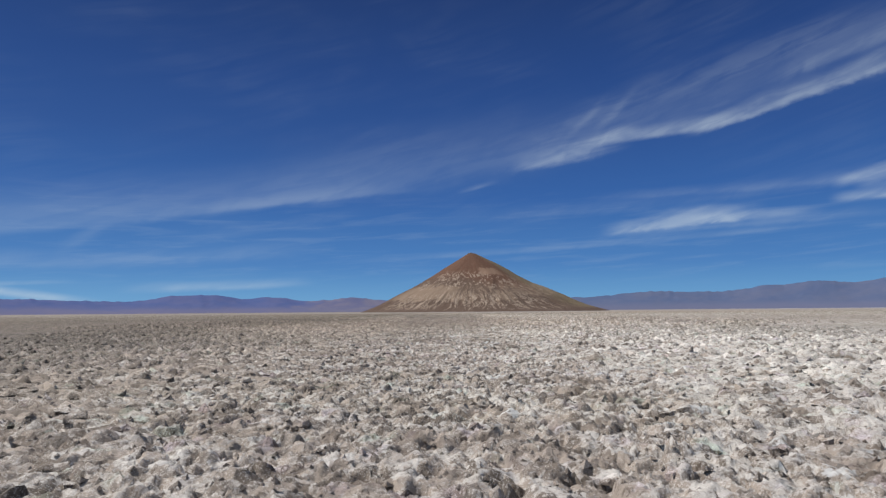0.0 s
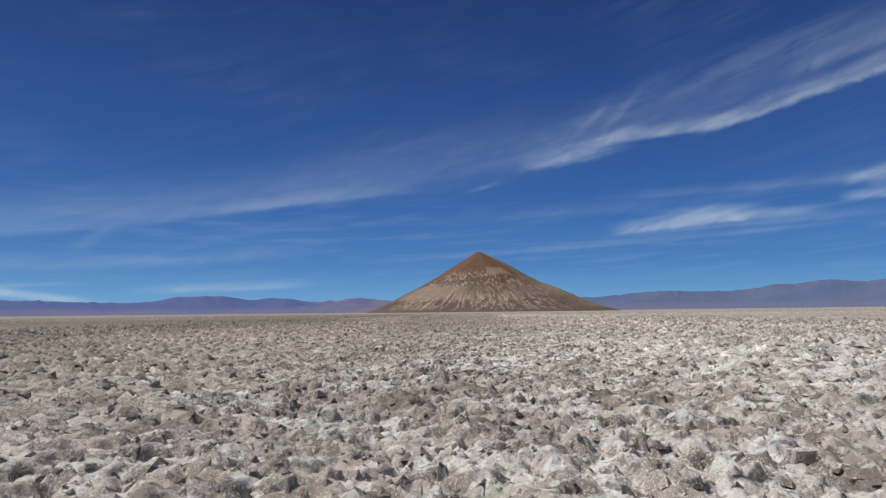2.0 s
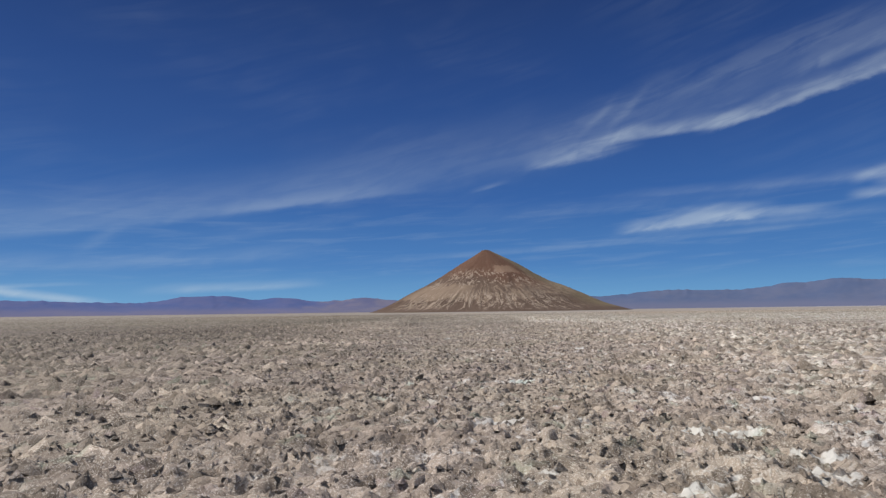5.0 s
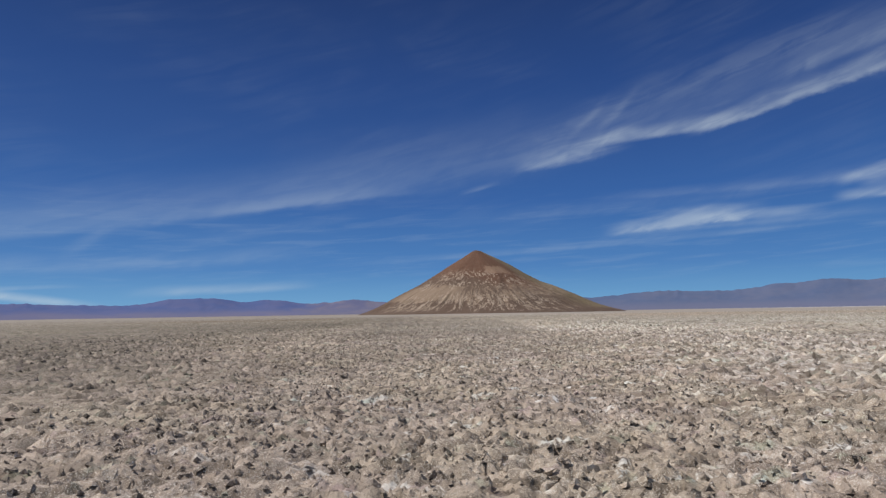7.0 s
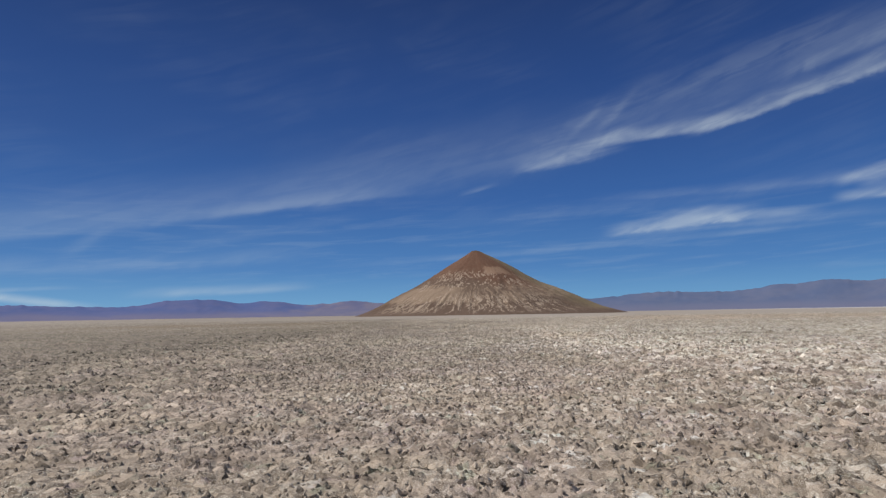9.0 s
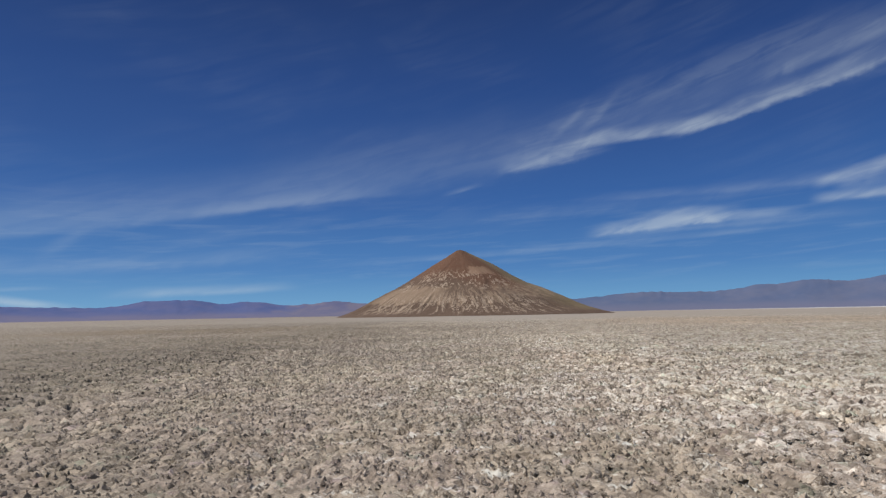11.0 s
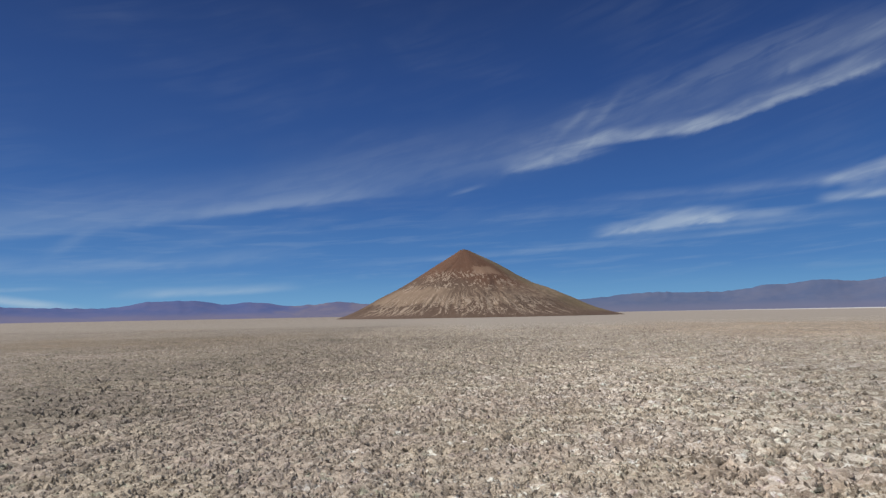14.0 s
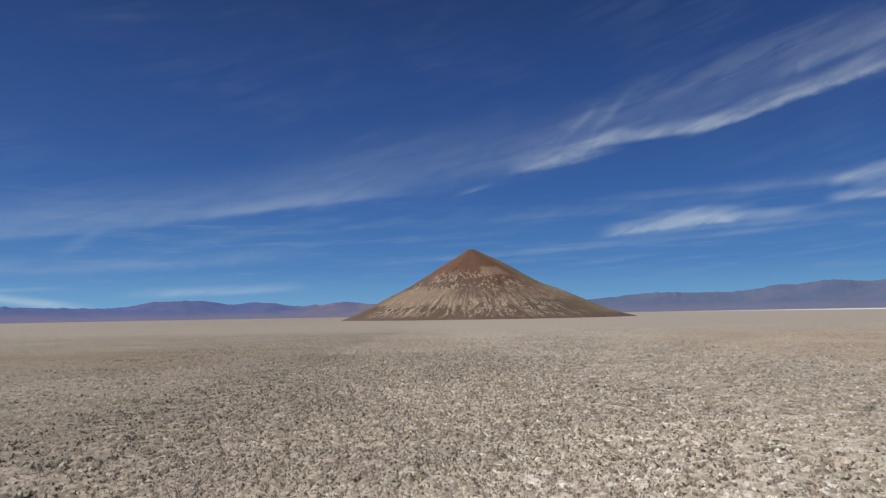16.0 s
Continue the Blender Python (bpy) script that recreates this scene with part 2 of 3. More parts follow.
    # far and side ground painted darker, for self-shade its coarse relief lacks
    aside = k.mul(k.ramp(k.math("ABSOLUTE", k.minus(drifted, 5.0)), 5.0, 32.0), k.mul(k.ramp(drifted, -16.0, 16.0, 0.52, 0.27), k.ramp(y, 215.0, 285.0, 1.0, 0.8)))
    relief_shade = k.minus(1.0, k.math("MAXIMUM", k.ramp(y, 200.0, 330.0, 0.0, 0.25), aside))
    # a rusty patch on one side of the way, a brown one on the other
    orange = k.mul(k.mul(k.ramp(x, 45.0, 85.0), k.ramp(x, 150.0, 230.0, 1.0, 0.0)), k.mul(k.ramp(y, 270.0, 320.0), k.ramp(y, 400.0, 470.0, 1.0, 0.0)))
    colour = k.mix(k.mul(orange, k.ramp(mid, 0.35, 0.65, 0.1, 0.8)), colour, k.mix(1.0, colour, (1.04, 0.90, 0.77), "MULTIPLY"))
    umber = k.mul(k.mul(k.ramp(x, -150.0, -90.0), k.ramp(x, -60.0, -25.0, 1.0, 0.0)), k.mul(k.ramp(y, 280.0, 320.0), k.ramp(y, 345.0, 400.0, 1.0, 0.0)))
    colour = k.mix(k.mul(umber, k.ramp(mid, 0.3, 0.6)), colour, k.mix(1.0, colour, (0.80, 0.74, 0.66), "MULTIPLY"))
    stain_and_shade = k.mul(k.ramp(broad, 0.40, 0.62, 0.91, 1.05), relief_shade)
    colour = k.mix(1.0, colour, k.vec(stain_and_shade, stain_and_shade, stain_and_shade), "MULTIPLY")
    colour = k.mix(1.0, colour, k.vec(k.ramp(y, 25.0, 75.0, 1.0, 1.015), 1.0, k.ramp(y, 25.0, 75.0, 0.985, 0.955)), "MULTIPLY")      # slightly warmer further along
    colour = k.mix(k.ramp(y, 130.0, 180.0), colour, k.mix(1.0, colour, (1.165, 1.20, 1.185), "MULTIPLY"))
    return x, y, flat, fine, colour


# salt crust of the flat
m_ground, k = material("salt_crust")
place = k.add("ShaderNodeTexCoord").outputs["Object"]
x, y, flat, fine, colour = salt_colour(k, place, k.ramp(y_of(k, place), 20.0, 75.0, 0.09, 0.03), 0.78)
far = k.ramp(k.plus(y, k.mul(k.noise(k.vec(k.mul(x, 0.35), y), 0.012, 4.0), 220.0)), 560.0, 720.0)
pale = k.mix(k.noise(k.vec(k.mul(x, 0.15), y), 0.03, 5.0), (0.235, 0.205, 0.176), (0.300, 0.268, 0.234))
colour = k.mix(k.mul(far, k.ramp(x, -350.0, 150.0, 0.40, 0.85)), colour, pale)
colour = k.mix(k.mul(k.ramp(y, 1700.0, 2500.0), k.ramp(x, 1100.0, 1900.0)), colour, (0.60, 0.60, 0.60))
plates = k.voronoi(flat, 5.5, "DISTANCE_TO_EDGE").outputs["Distance"]
crag = k.voronoi(flat, 11.0).outputs["Distance"]
relief = k.plus(k.mul(k.ramp(plates, 0.0, 0.25), 0.4), k.plus(k.mul(k.noise(place, 16.0, 6.0, 0.7), 1.0), k.mul(crag, 0.5)))
finish(k, colour, 0.86, relief, 0.8, 0.035)

# loose clods of the crust
m_clod, k = material("salt_clod")
place = k.add("ShaderNodeNewGeometry").outputs["Position"]
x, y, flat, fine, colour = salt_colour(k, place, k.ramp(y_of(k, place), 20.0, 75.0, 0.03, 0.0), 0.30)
own = k.add("ShaderNodeNewGeometry").outputs["Random Per Island"]
shade = k.ramp(own, 0.0, 1.0, 0.68, 1.34)
colour = k.mix(1.0, colour, k.vec(shade, shade, shade), "MULTIPLY")
finish(k, colour, 0.84, k.plus(k.noise(place, 20.0, 6.0, 0.74), k.mul(k.voronoi(place, 26.0).outputs["Distance"], 0.5)), 0.8, 0.03)

# rock and scree of the cone: turn is the way a flank faces, 0 towards the flat, negative towards -x
m_cone, k = material("cone_rock")
place = k.add("ShaderNodeTexCoord").outputs["Object"]
x, y, z = k.add("ShaderNodeSeparateXYZ", {0: place}).outputs
lumps = k.noise(place, 0.045, 4.0, 0.6)
turn = k.plus(k.math("ARCTAN2", x, k.mul(y, -1.0)), k.mul(k.minus(lumps, 0.5), 0.10))
crumb = k.noise(place, 0.35, 6.0, 0.7)
ribs = k.noise(k.vec(k.mul(turn, 34.0), k.mul(z, 0.05)), 1.0, 3.0, 0.55, 0.9)
thin_ribs = k.noise(k.vec(k.mul(turn, 70.0), k.mul(z, 0.05), 5.0), 1.0, 3.0, 0.6, 0.7)
slip = k.noise(k.vec(k.mul(turn, 13.0), k.mul(z, 0.16)), 1.0, 5.0, 0.65, 0.5)


def belt(v, lo, rise, fall, hi):
    """1 from rise to fall, 0 below lo and above hi."""
    return k.mul(k.ramp(v, lo, rise), k.ramp(v, fall, hi, 1.0, 0.0))


brown = k.mix(crumb, (0.066, 0.045, 0.035), (0.140, 0.096, 0.074))
red = k.mix(crumb, (0.084, 0.046, 0.032), (0.166, 0.089, 0.060))
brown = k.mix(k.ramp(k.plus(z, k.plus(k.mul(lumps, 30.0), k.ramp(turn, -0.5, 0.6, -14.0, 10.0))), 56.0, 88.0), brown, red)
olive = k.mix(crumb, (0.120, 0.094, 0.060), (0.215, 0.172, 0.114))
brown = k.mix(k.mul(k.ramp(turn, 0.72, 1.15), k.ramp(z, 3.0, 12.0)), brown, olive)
brown = k.mix(k.mul(k.ramp(slip, 0.45, 0.70), 0.35), brown, (0.175, 0.125, 0.094))
tan = k.mix(crumb, (0.200, 0.145, 0.104), (0.315, 0.238, 0.178))
chalk = k.mix(crumb, (0.32, 0.255, 0.20), (0.47, 0.385, 0.305))

wave = k.mul(k.minus(lumps, 0.5), 26.0)
# a broad smooth sheet of pale scree on one flank
sheet = k.mul(belt(turn, -1.62, -1.25, -0.42, -0.12), belt(k.plus(z, k.plus(wave, k.mul(k.minus(ribs, 0.5), 20.0))), 19.0, 25.0, 45.0, 56.0))
sheet = k.mul(sheet, k.ramp(slip, 0.28, 0.52, 0.62, 1.0))
# streaks of pale scree down the front
front = k.mul(belt(turn, -0.50, -0.22, 0.30, 0.55), belt(k.plus(z, k.plus(wave, k.mul(k.minus(ribs, 0.5), 44.0))), 16.0, 26.0, 40.0, 60.0))
front = k.mul(front, k.ramp(k.plus(ribs, k.mul(k.minus(thin_ribs, 0.5), 0.5)), 0.46, 0.60, 0.06, 0.95))
# pale ledges on the other flank
ledge = k.noise(k.vec(k.mul(turn, 15.0), k.mul(z, 0.34), 8.0), 1.0, 4.0, 0.6, 0.5)
ledges = k.mul(belt(turn, 0.30, 0.50, 1.05, 1.45), k.mul(belt(k.plus(z, k.mul(wave, 0.6)), 27.0, 34.0, 48.0, 58.0), k.ramp(ledge, 0.44, 0.60, 0.25, 1.0)))
# thin drips that run down from the scree to the foot
drip_line = k.ramp(k.math("ABSOLUTE", k.minus(k.noise(k.vec(k.plus(k.mul(turn, 30.0), k.mul(k.noise(place, 0.05, 3.0), 3.0)), k.mul(z, 0.035), 2.0), 1.0, 2.0, 0.6, 0.7), 0.5)), 0.012, 0.050, 1.0, 0.0)
drips = k.mul(drip_line, k.mul(belt(turn, -1.35, -0.95, 0.55, 0.95), belt(k.plus(z, k.mul(k.minus(thin_ribs, 0.5), 16.0)), 2.0, 8.0, 26.0, 44.0)))
# scattered flecks and oblique streaks under the top
slant = k.plus(k.mul(z, 0.16), k.mul(k.math("ABSOLUTE", turn), -5.0))
flecks = k.noise(k.vec(k.mul(turn, 21.0), k.mul(slant, 1.25), 6.0), 1.0, 4.0, 0.62, 0.5)
flake = k.mul(k.ramp(k.plus(flecks, k.mul(k.minus(lumps, 0.5), 0.6)), 0.54, 0.60), k.mul(belt(k.plus(z, k.mul(wave, 0.5)), 40.0, 50.0, 74.0, 88.0), belt(turn, -1.5, -1.1, 0.5, 1.1)))
bench = k.mul(belt(turn, 0.12, 0.26, 0.62, 0.82), belt(k.plus(z, k.mul(k.minus(slip, 0.5), 16.0)), 71.0, 75.0, 86.0, 90.0))
colour = k.mix(k.mul(sheet, 0.80), brown, tan)
colour = k.mix(k.mul(front, 0.72), colour, tan)
colour = k.mix(k.mul(ledges, 0.66), colour, tan)
colour = k.mix(k.mul(drips, 0.68), colour, chalk)
colour = k.mix(k.mul(flake, 0.62), colour, chalk)
colour = k.mix(k.mul(bench, 0.72), colour, (0.275, 0.182, 0.128))
colour = k.mix(k.ramp(z, 120.0, 124.5, 0.0, 0.7), colour, (0.085, 0.068, 0.048))
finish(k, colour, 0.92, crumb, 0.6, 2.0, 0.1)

# far ranges: distant haze painted into the rock as blue and mauve
m_range, k = material("hazed_range_rock")
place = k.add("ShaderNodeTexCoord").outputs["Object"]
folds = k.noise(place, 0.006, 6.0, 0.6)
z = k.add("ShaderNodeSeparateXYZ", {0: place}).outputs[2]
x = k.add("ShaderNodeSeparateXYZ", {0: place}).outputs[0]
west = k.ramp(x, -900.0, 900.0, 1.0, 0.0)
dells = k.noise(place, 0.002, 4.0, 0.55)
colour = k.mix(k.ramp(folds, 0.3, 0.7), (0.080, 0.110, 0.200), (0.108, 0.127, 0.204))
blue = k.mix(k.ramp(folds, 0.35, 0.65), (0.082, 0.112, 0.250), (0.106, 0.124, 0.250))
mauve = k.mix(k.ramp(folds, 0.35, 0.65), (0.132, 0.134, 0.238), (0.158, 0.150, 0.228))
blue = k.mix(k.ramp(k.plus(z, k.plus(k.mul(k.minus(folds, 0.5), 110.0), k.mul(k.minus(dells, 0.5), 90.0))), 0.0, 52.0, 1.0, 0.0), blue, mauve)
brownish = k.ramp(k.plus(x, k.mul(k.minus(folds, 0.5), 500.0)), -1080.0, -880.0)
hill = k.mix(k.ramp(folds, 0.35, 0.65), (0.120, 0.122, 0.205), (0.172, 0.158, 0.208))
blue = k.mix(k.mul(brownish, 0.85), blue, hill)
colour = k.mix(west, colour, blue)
# pale fans at the foot, lightened with the same painted haze
hazed_fans = k.mul(k.ramp(k.plus(z, k.mul(k.minus(folds, 0.5), 90.0)), 5.0, 60.0, 0.7, 0.0), k.ramp(west, 0.0, 1.0, 1.0, 0.4))
colour = k.mix(hazed_fans, colour, (0.138, 0.142, 0.212))
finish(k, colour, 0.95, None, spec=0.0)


# ---------------------------------------------------------------- helpers
def mesh_from(name, verts, faces, mat, smooth=True):
    me = bpy.data.meshes.new(name)
    verts, faces = np.asarray(verts, np.float32), np.asarray(faces, np.int32)
    n = faces.shape[1]
    me.vertices.add(len(verts))
    me.vertices.foreach_set("co", verts.ravel())
    me.loops.add(faces.size)
    me.loops.foreach_set("vertex_index", faces.ravel())
    me.polygons.add(len(faces))
    me.polygons.foreach_set("loop_start", np.arange(0, faces.size, n, dtype=np.int32))
    me.polygons.foreach_set("use_smooth", [smooth] * len(faces))
    me.update(calc_edges=True)
    me.materials.append(mat)
    return me


def grid_faces(rows, cols):
    i = np.arange(rows * cols, dtype=np.int32).reshape(rows, cols)
    return np.stack([i[:-1, :-1], i[:-1, 1:], i[1:, 1:], i[1:, :-1]], -1).reshape(-1, 4)


def hashed(i, j, seed):
    """Random numbers 0..1 for whole-number lattice points."""
    h = (i.astype(np.int64) * 374761393 + j.astype(np.int64) * 668265263 + seed * 1442695041) & 0x7FFFFFFF
    h = ((h ^ (h >> 13)) * 1274126177) & 0x7FFFFFFF
    return ((h ^ (h >> 16)) & 0xFFFFF) / 1048575.0


def value_noise(x, y, seed):
    i, j = np.floor(x), np.floor(y)
    u, v = x - i, y - j
    u, v = u * u * (3 - 2 * u), v * v * (3 - 2 * v)
    i, j = i.astype(np.int64), j.astype(np.int64)
    a, b = hashed(i, j, seed), hashed(i + 1, j, seed)
    c, d = hashed(i, j + 1, seed), hashed(i + 1, j + 1, seed)
    return (a * (1 - u) + b * u) * (1 - v) + (c * (1 - u) + d * u) * v


def swell(x, y):
    return 0.05 * (value_noise(x * 0.9, y * 0.9, 1) - 0.5) + 0.12 * (value_noise(x * 0.16, y * 0.16, 2) - 0.5)


def scales(x, y, cell, seed):
    """Overlapping tilted flakes of crust, a cell apart: the height of the topmost one, and its steep broken edges."""
    wx = x + 0.55 * cell * (value_noise(x / cell * 1.4, y / cell * 1.4, seed + 5) - 0.5)
    wy = y + 0.55 * cell * (value_noise(x / cell * 1.4, y / cell * 1.4, seed + 6) - 0.5)
    i0, j0 = np.floor(wx / cell).astype(np.int64), np.floor(wy / cell).astype(np.int64)
    top = np.full(x.shape, -0.30 * cell)
    for di in (-1, 0, 1):
        for dj in (-1, 0, 1):
            i, j = i0 + di, j0 + dj
            dx = wx - (i + hashed(i, j, seed)) * cell
            dy = wy - (j + hashed(i, j, seed + 1)) * cell
            level = 0.42 * cell * (hashed(i, j, seed + 2) - 0.35)
            lean_x, lean_y = 0.9 * (hashed(i, j, seed + 3) - 0.5), 0.9 * (hashed(i, j, seed + 4) - 0.5)
            reach = cell * (0.42 + 0.38 * hashed(i, j, seed + 7))
            d = np.sqrt(dx * dx + dy * dy)
            h = level + lean_x * dx + lean_y * dy - 3.0 * np.maximum(d - reach, 0.0)
            top = np.maximum(top, h)
    return top


def pits(x, y, cell, share, seed):
    """Holes between the flakes, long across the way: 1 in the middle, 0 outside; share: the part of the cells that have one."""
    i, j = np.floor(x / cell).astype(np.int64), np.floor(y / cell).astype(np.int64)
    dx = x - (i + 0.25 + 0.5 * hashed(i, j, seed)) * cell
    dy = y - (j + 0.25 + 0.5 * hashed(i, j, seed + 1)) * cell
    reach = cell * (0.16 + 0.16 * hashed(i, j, seed + 2))
    d = np.sqrt((dx * 0.75) ** 2 + (dy * 1.15) ** 2) / reach
    return np.clip(1.6 - 1.6 * d, 0.0, 1.0) * (hashed(i, j, seed + 3) < share)


def crust_height(x, y):
    """Height of the salt crust: broken flakes a hand across, crumbs on them and pits between, over hummocks and gentle swells."""
    fade = np.clip((700.0 - y) / 350.0, 0.3, 1.0)
    further = np.clip((y - 90.0) / 70.0, 0.0, 1.0)
    rough = 0.06 * (value_noise(x * 1.7, y * 1.7, 3) - 0.5)
    rough = rough + scales(x, y, 0.235, 201) * 0.85 * (1.0 - further) + scales(x, y, 0.165, 281) * 0.8 * further + scales(x, y, 0.52, 221) * 0.20 + 0.6 * scales(x, y, 0.095, 241) * (1.0 - further)
    rough = rough - 0.20 * pits(x, y, 0.32, 0.44, 261) - 0.13 * pits(x, y, 0.15, 0.30, 271)
    return swell(x, y) + rough * fade


def low_line(y):
    """How far ahead of a low camera the flat first comes into view, along the flight."""
    return 5.0 + 12.0 * np.clip((y - 50.0) / 155.0, 0.0, 1.0)


# ---------------------------------------------------------------- ground
def build_ground():
    step, ys = 1 / 112.0, [-60.0]
    while ys[-1] < 4960.0:
        y = ys[-1]
        if y < 4.0:
            dy = 0.08 + (4.0 - y) * 0.06
        elif y < 250.0:
            dy = 0.052 + 0.12 * min(max((y - 55.0) / 60.0, 0.0), 1.0) + 0.30 * min(max((y - 120.0) / 40.0, 0.0), 1.0)
        else:
            dy = 0.48 + (y - 250.0) * (0.012 if y < 420.0 else 0.04)
        ys.append(y + dy)
    ys = np.array(ys)
    us, du = [0.0], step
    while us[-1] < 900.0:
        u = us[-1]
        du = step if u < 0.74 else du * (1.058 if u < 5.0 else 1.35)
        us.append(u + du)
    us = np.array(us)
    us = np.concatenate([-us[:0:-1], us])
    scale = np.where(ys < 4.0, 5.0, low_line(ys))
    x = us[None, :] * scale[:, None]
    y = np.repeat(ys[:, None], len(us), 1)
    wide, deep = np.gradient(x, axis=1), np.gradient(y, axis=0)
    i, j = np.meshgrid(np.arange(len(ys)), np.arange(len(us)), indexing="ij")
    near = (np.abs(x) < 300) & (y < 300)
    x = x + 0.7 * wide * (hashed(i, j, 21) - 0.5) * near
    y = y + 0.7 * deep * (hashed(i, j, 22) - 0.5) * near
    cell = np.minimum(np.minimum(wide, deep), 0.4) * np.clip((600.0 - y) / 250.0, 0.0, 1.0)
    low = swell(x, y)
    z = low + (crust_height(x, y) - low) * np.clip(0.2 / wide, 0.06, 1.0) + (0.5 + 0.5 * np.clip((y - 80.0) / 80.0, 0.0, 1.0)) * cell * (hashed(i, j, 23) - 0.5)
    z = z - 0.9 * cell * (hashed(i, j, 24) < 0.09) * np.clip((y - 40.0) / 60.0, 0.3, 1.0) * (1.0 + 0.5 * np.clip((y - 150.0) / 60.0, 0.0, 1.0))      # small holes
    verts = np.stack([x, y, z], -1).reshape(-1, 3)
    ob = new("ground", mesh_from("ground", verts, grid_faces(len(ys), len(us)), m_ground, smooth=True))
    return tagged(ob, "rough grey-beige salt flat of broken halite crust with white patches", "salt flat", kind="structure")


ground = build_ground()


# ---------------------------------------------------------------- cone
def build_cone():
    """A lone volcanic cone: concave flanks, a blunt top, a wider foot on one side and gullied lower slopes."""
    rings, spokes = 120, 560
    s = np.linspace(0.0, 1.0, rings) ** 0.9
    th = np.linspace(0.0, 2 * np.pi, spokes, endpoint=False)
    S, T = np.meshgrid(s, th, indexing="ij")
    foot = 264.0 + 34.0 * np.sin(T) - 30.0 * np.maximum(np.cos(T), 0.0)       # T = 0 faces the flat, +90 degrees is +x
    foot = foot + 5.0 * np.sin(3 * T + 1.0) + 4.0 * np.sin(7 * T)
    r = foot * S
    drop = 1.0 - S
    z = 127.4 * (0.70 * drop ** 1.12 + 0.30 * drop ** 2.1)
    z += 5.5 * np.exp(-((S - 0.21) / 0.15) ** 2) * np.clip(np.sin(T), 0, 1) + 2.5 * np.exp(-((S - 0.55) / 0.14) ** 2) * np.clip(np.sin(T), 0, 1) + 2.2 * np.exp(-((S - 0.24) / 0.13) ** 2) * np.clip(-np.sin(T), 0, 1) + 3.6 * np.sin(np.pi * S) * np.clip(-np.sin(T), 0, 1) + 3.0 * np.exp(-((S - 0.68) / 0.12) ** 2)
    u = T / (2 * np.pi)

    def around(count, seed, stretch):
        w = 2 * np.pi * u
        return value_noise(np.cos(w) * count / 6.28 + 40, np.sin(w) * count / 6.28 + 40 + S * stretch, seed)

    gully = np.abs(around(150, 31, 0.6) - 0.5) * 2.0
    gully2 = np.abs(around(330, 32, 1.0) - 0.5) * 2.0
    low = np.exp(-((S - 0.76) / 0.13) ** 2)
    z -= low * (2.6 * (1 - gully) ** 2 + 2.0 * (1 - gully2) ** 2)
    z += (around(60, 33, 9.0) - 0.5) * 3.2 * np.sin(np.pi * S) ** 3 + (around(300, 34, 60.0) - 0.5) * 1.3 * np.sin(np.pi * S) * S
    z = np.where(S > 0.985, z - (S - 0.985) * 160.0, z)
    z = np.where(z > 123.0, 123.0 + (z - 123.0) * 0.35, z)
    verts = np.stack([r * np.sin(T), -r * np.cos(T), z], -1).reshape(-1, 3)
    faces = grid_faces(rings, spokes)
    last = np.arange(rings, dtype=np.int32) * spokes
    wrap = np.stack([last[:-1] + spokes - 1, last[:-1], last[1:], last[1:] + spokes - 1], -1)
    cone = new("volcanic_cone")
    cone.location = (59.5, 1314.0, 0.0)
    tagged(cone, "lone brown volcanic cone with pale gullied scree on salt flat", "hill")
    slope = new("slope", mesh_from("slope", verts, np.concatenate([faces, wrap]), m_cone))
    slope.parent = cone
    bm = bmesh.new()
    for x, y, size in ((-2.6, -1.0, 2.2), (1.2, -1.6, 2.9), (4.2, -0.6, 2.0), (-5.4, 0.4, 1.5), (0.4, 1.6, 2.4)):
        made = bmesh.ops.create_icosphere(bm, subdivisions=2, radius=size, matrix=Matrix.Translation((x, y, 122.6)))
        for v in made["verts"]:
            v.co += noise.noise_vector(v.co * 0.55) * 0.9
            v.co.z = 122.6 + (v.co.z - 122.6) * 0.75
    me = bpy.data.meshes.new("summit_outcrop")
    bm.to_mesh(me)
    bm.free()
    me.materials.append(m_cone)
    crag = tagged(new("summit_outcrop", me), "dark broken rock at the top")
    crag.parent = cone


build_cone()


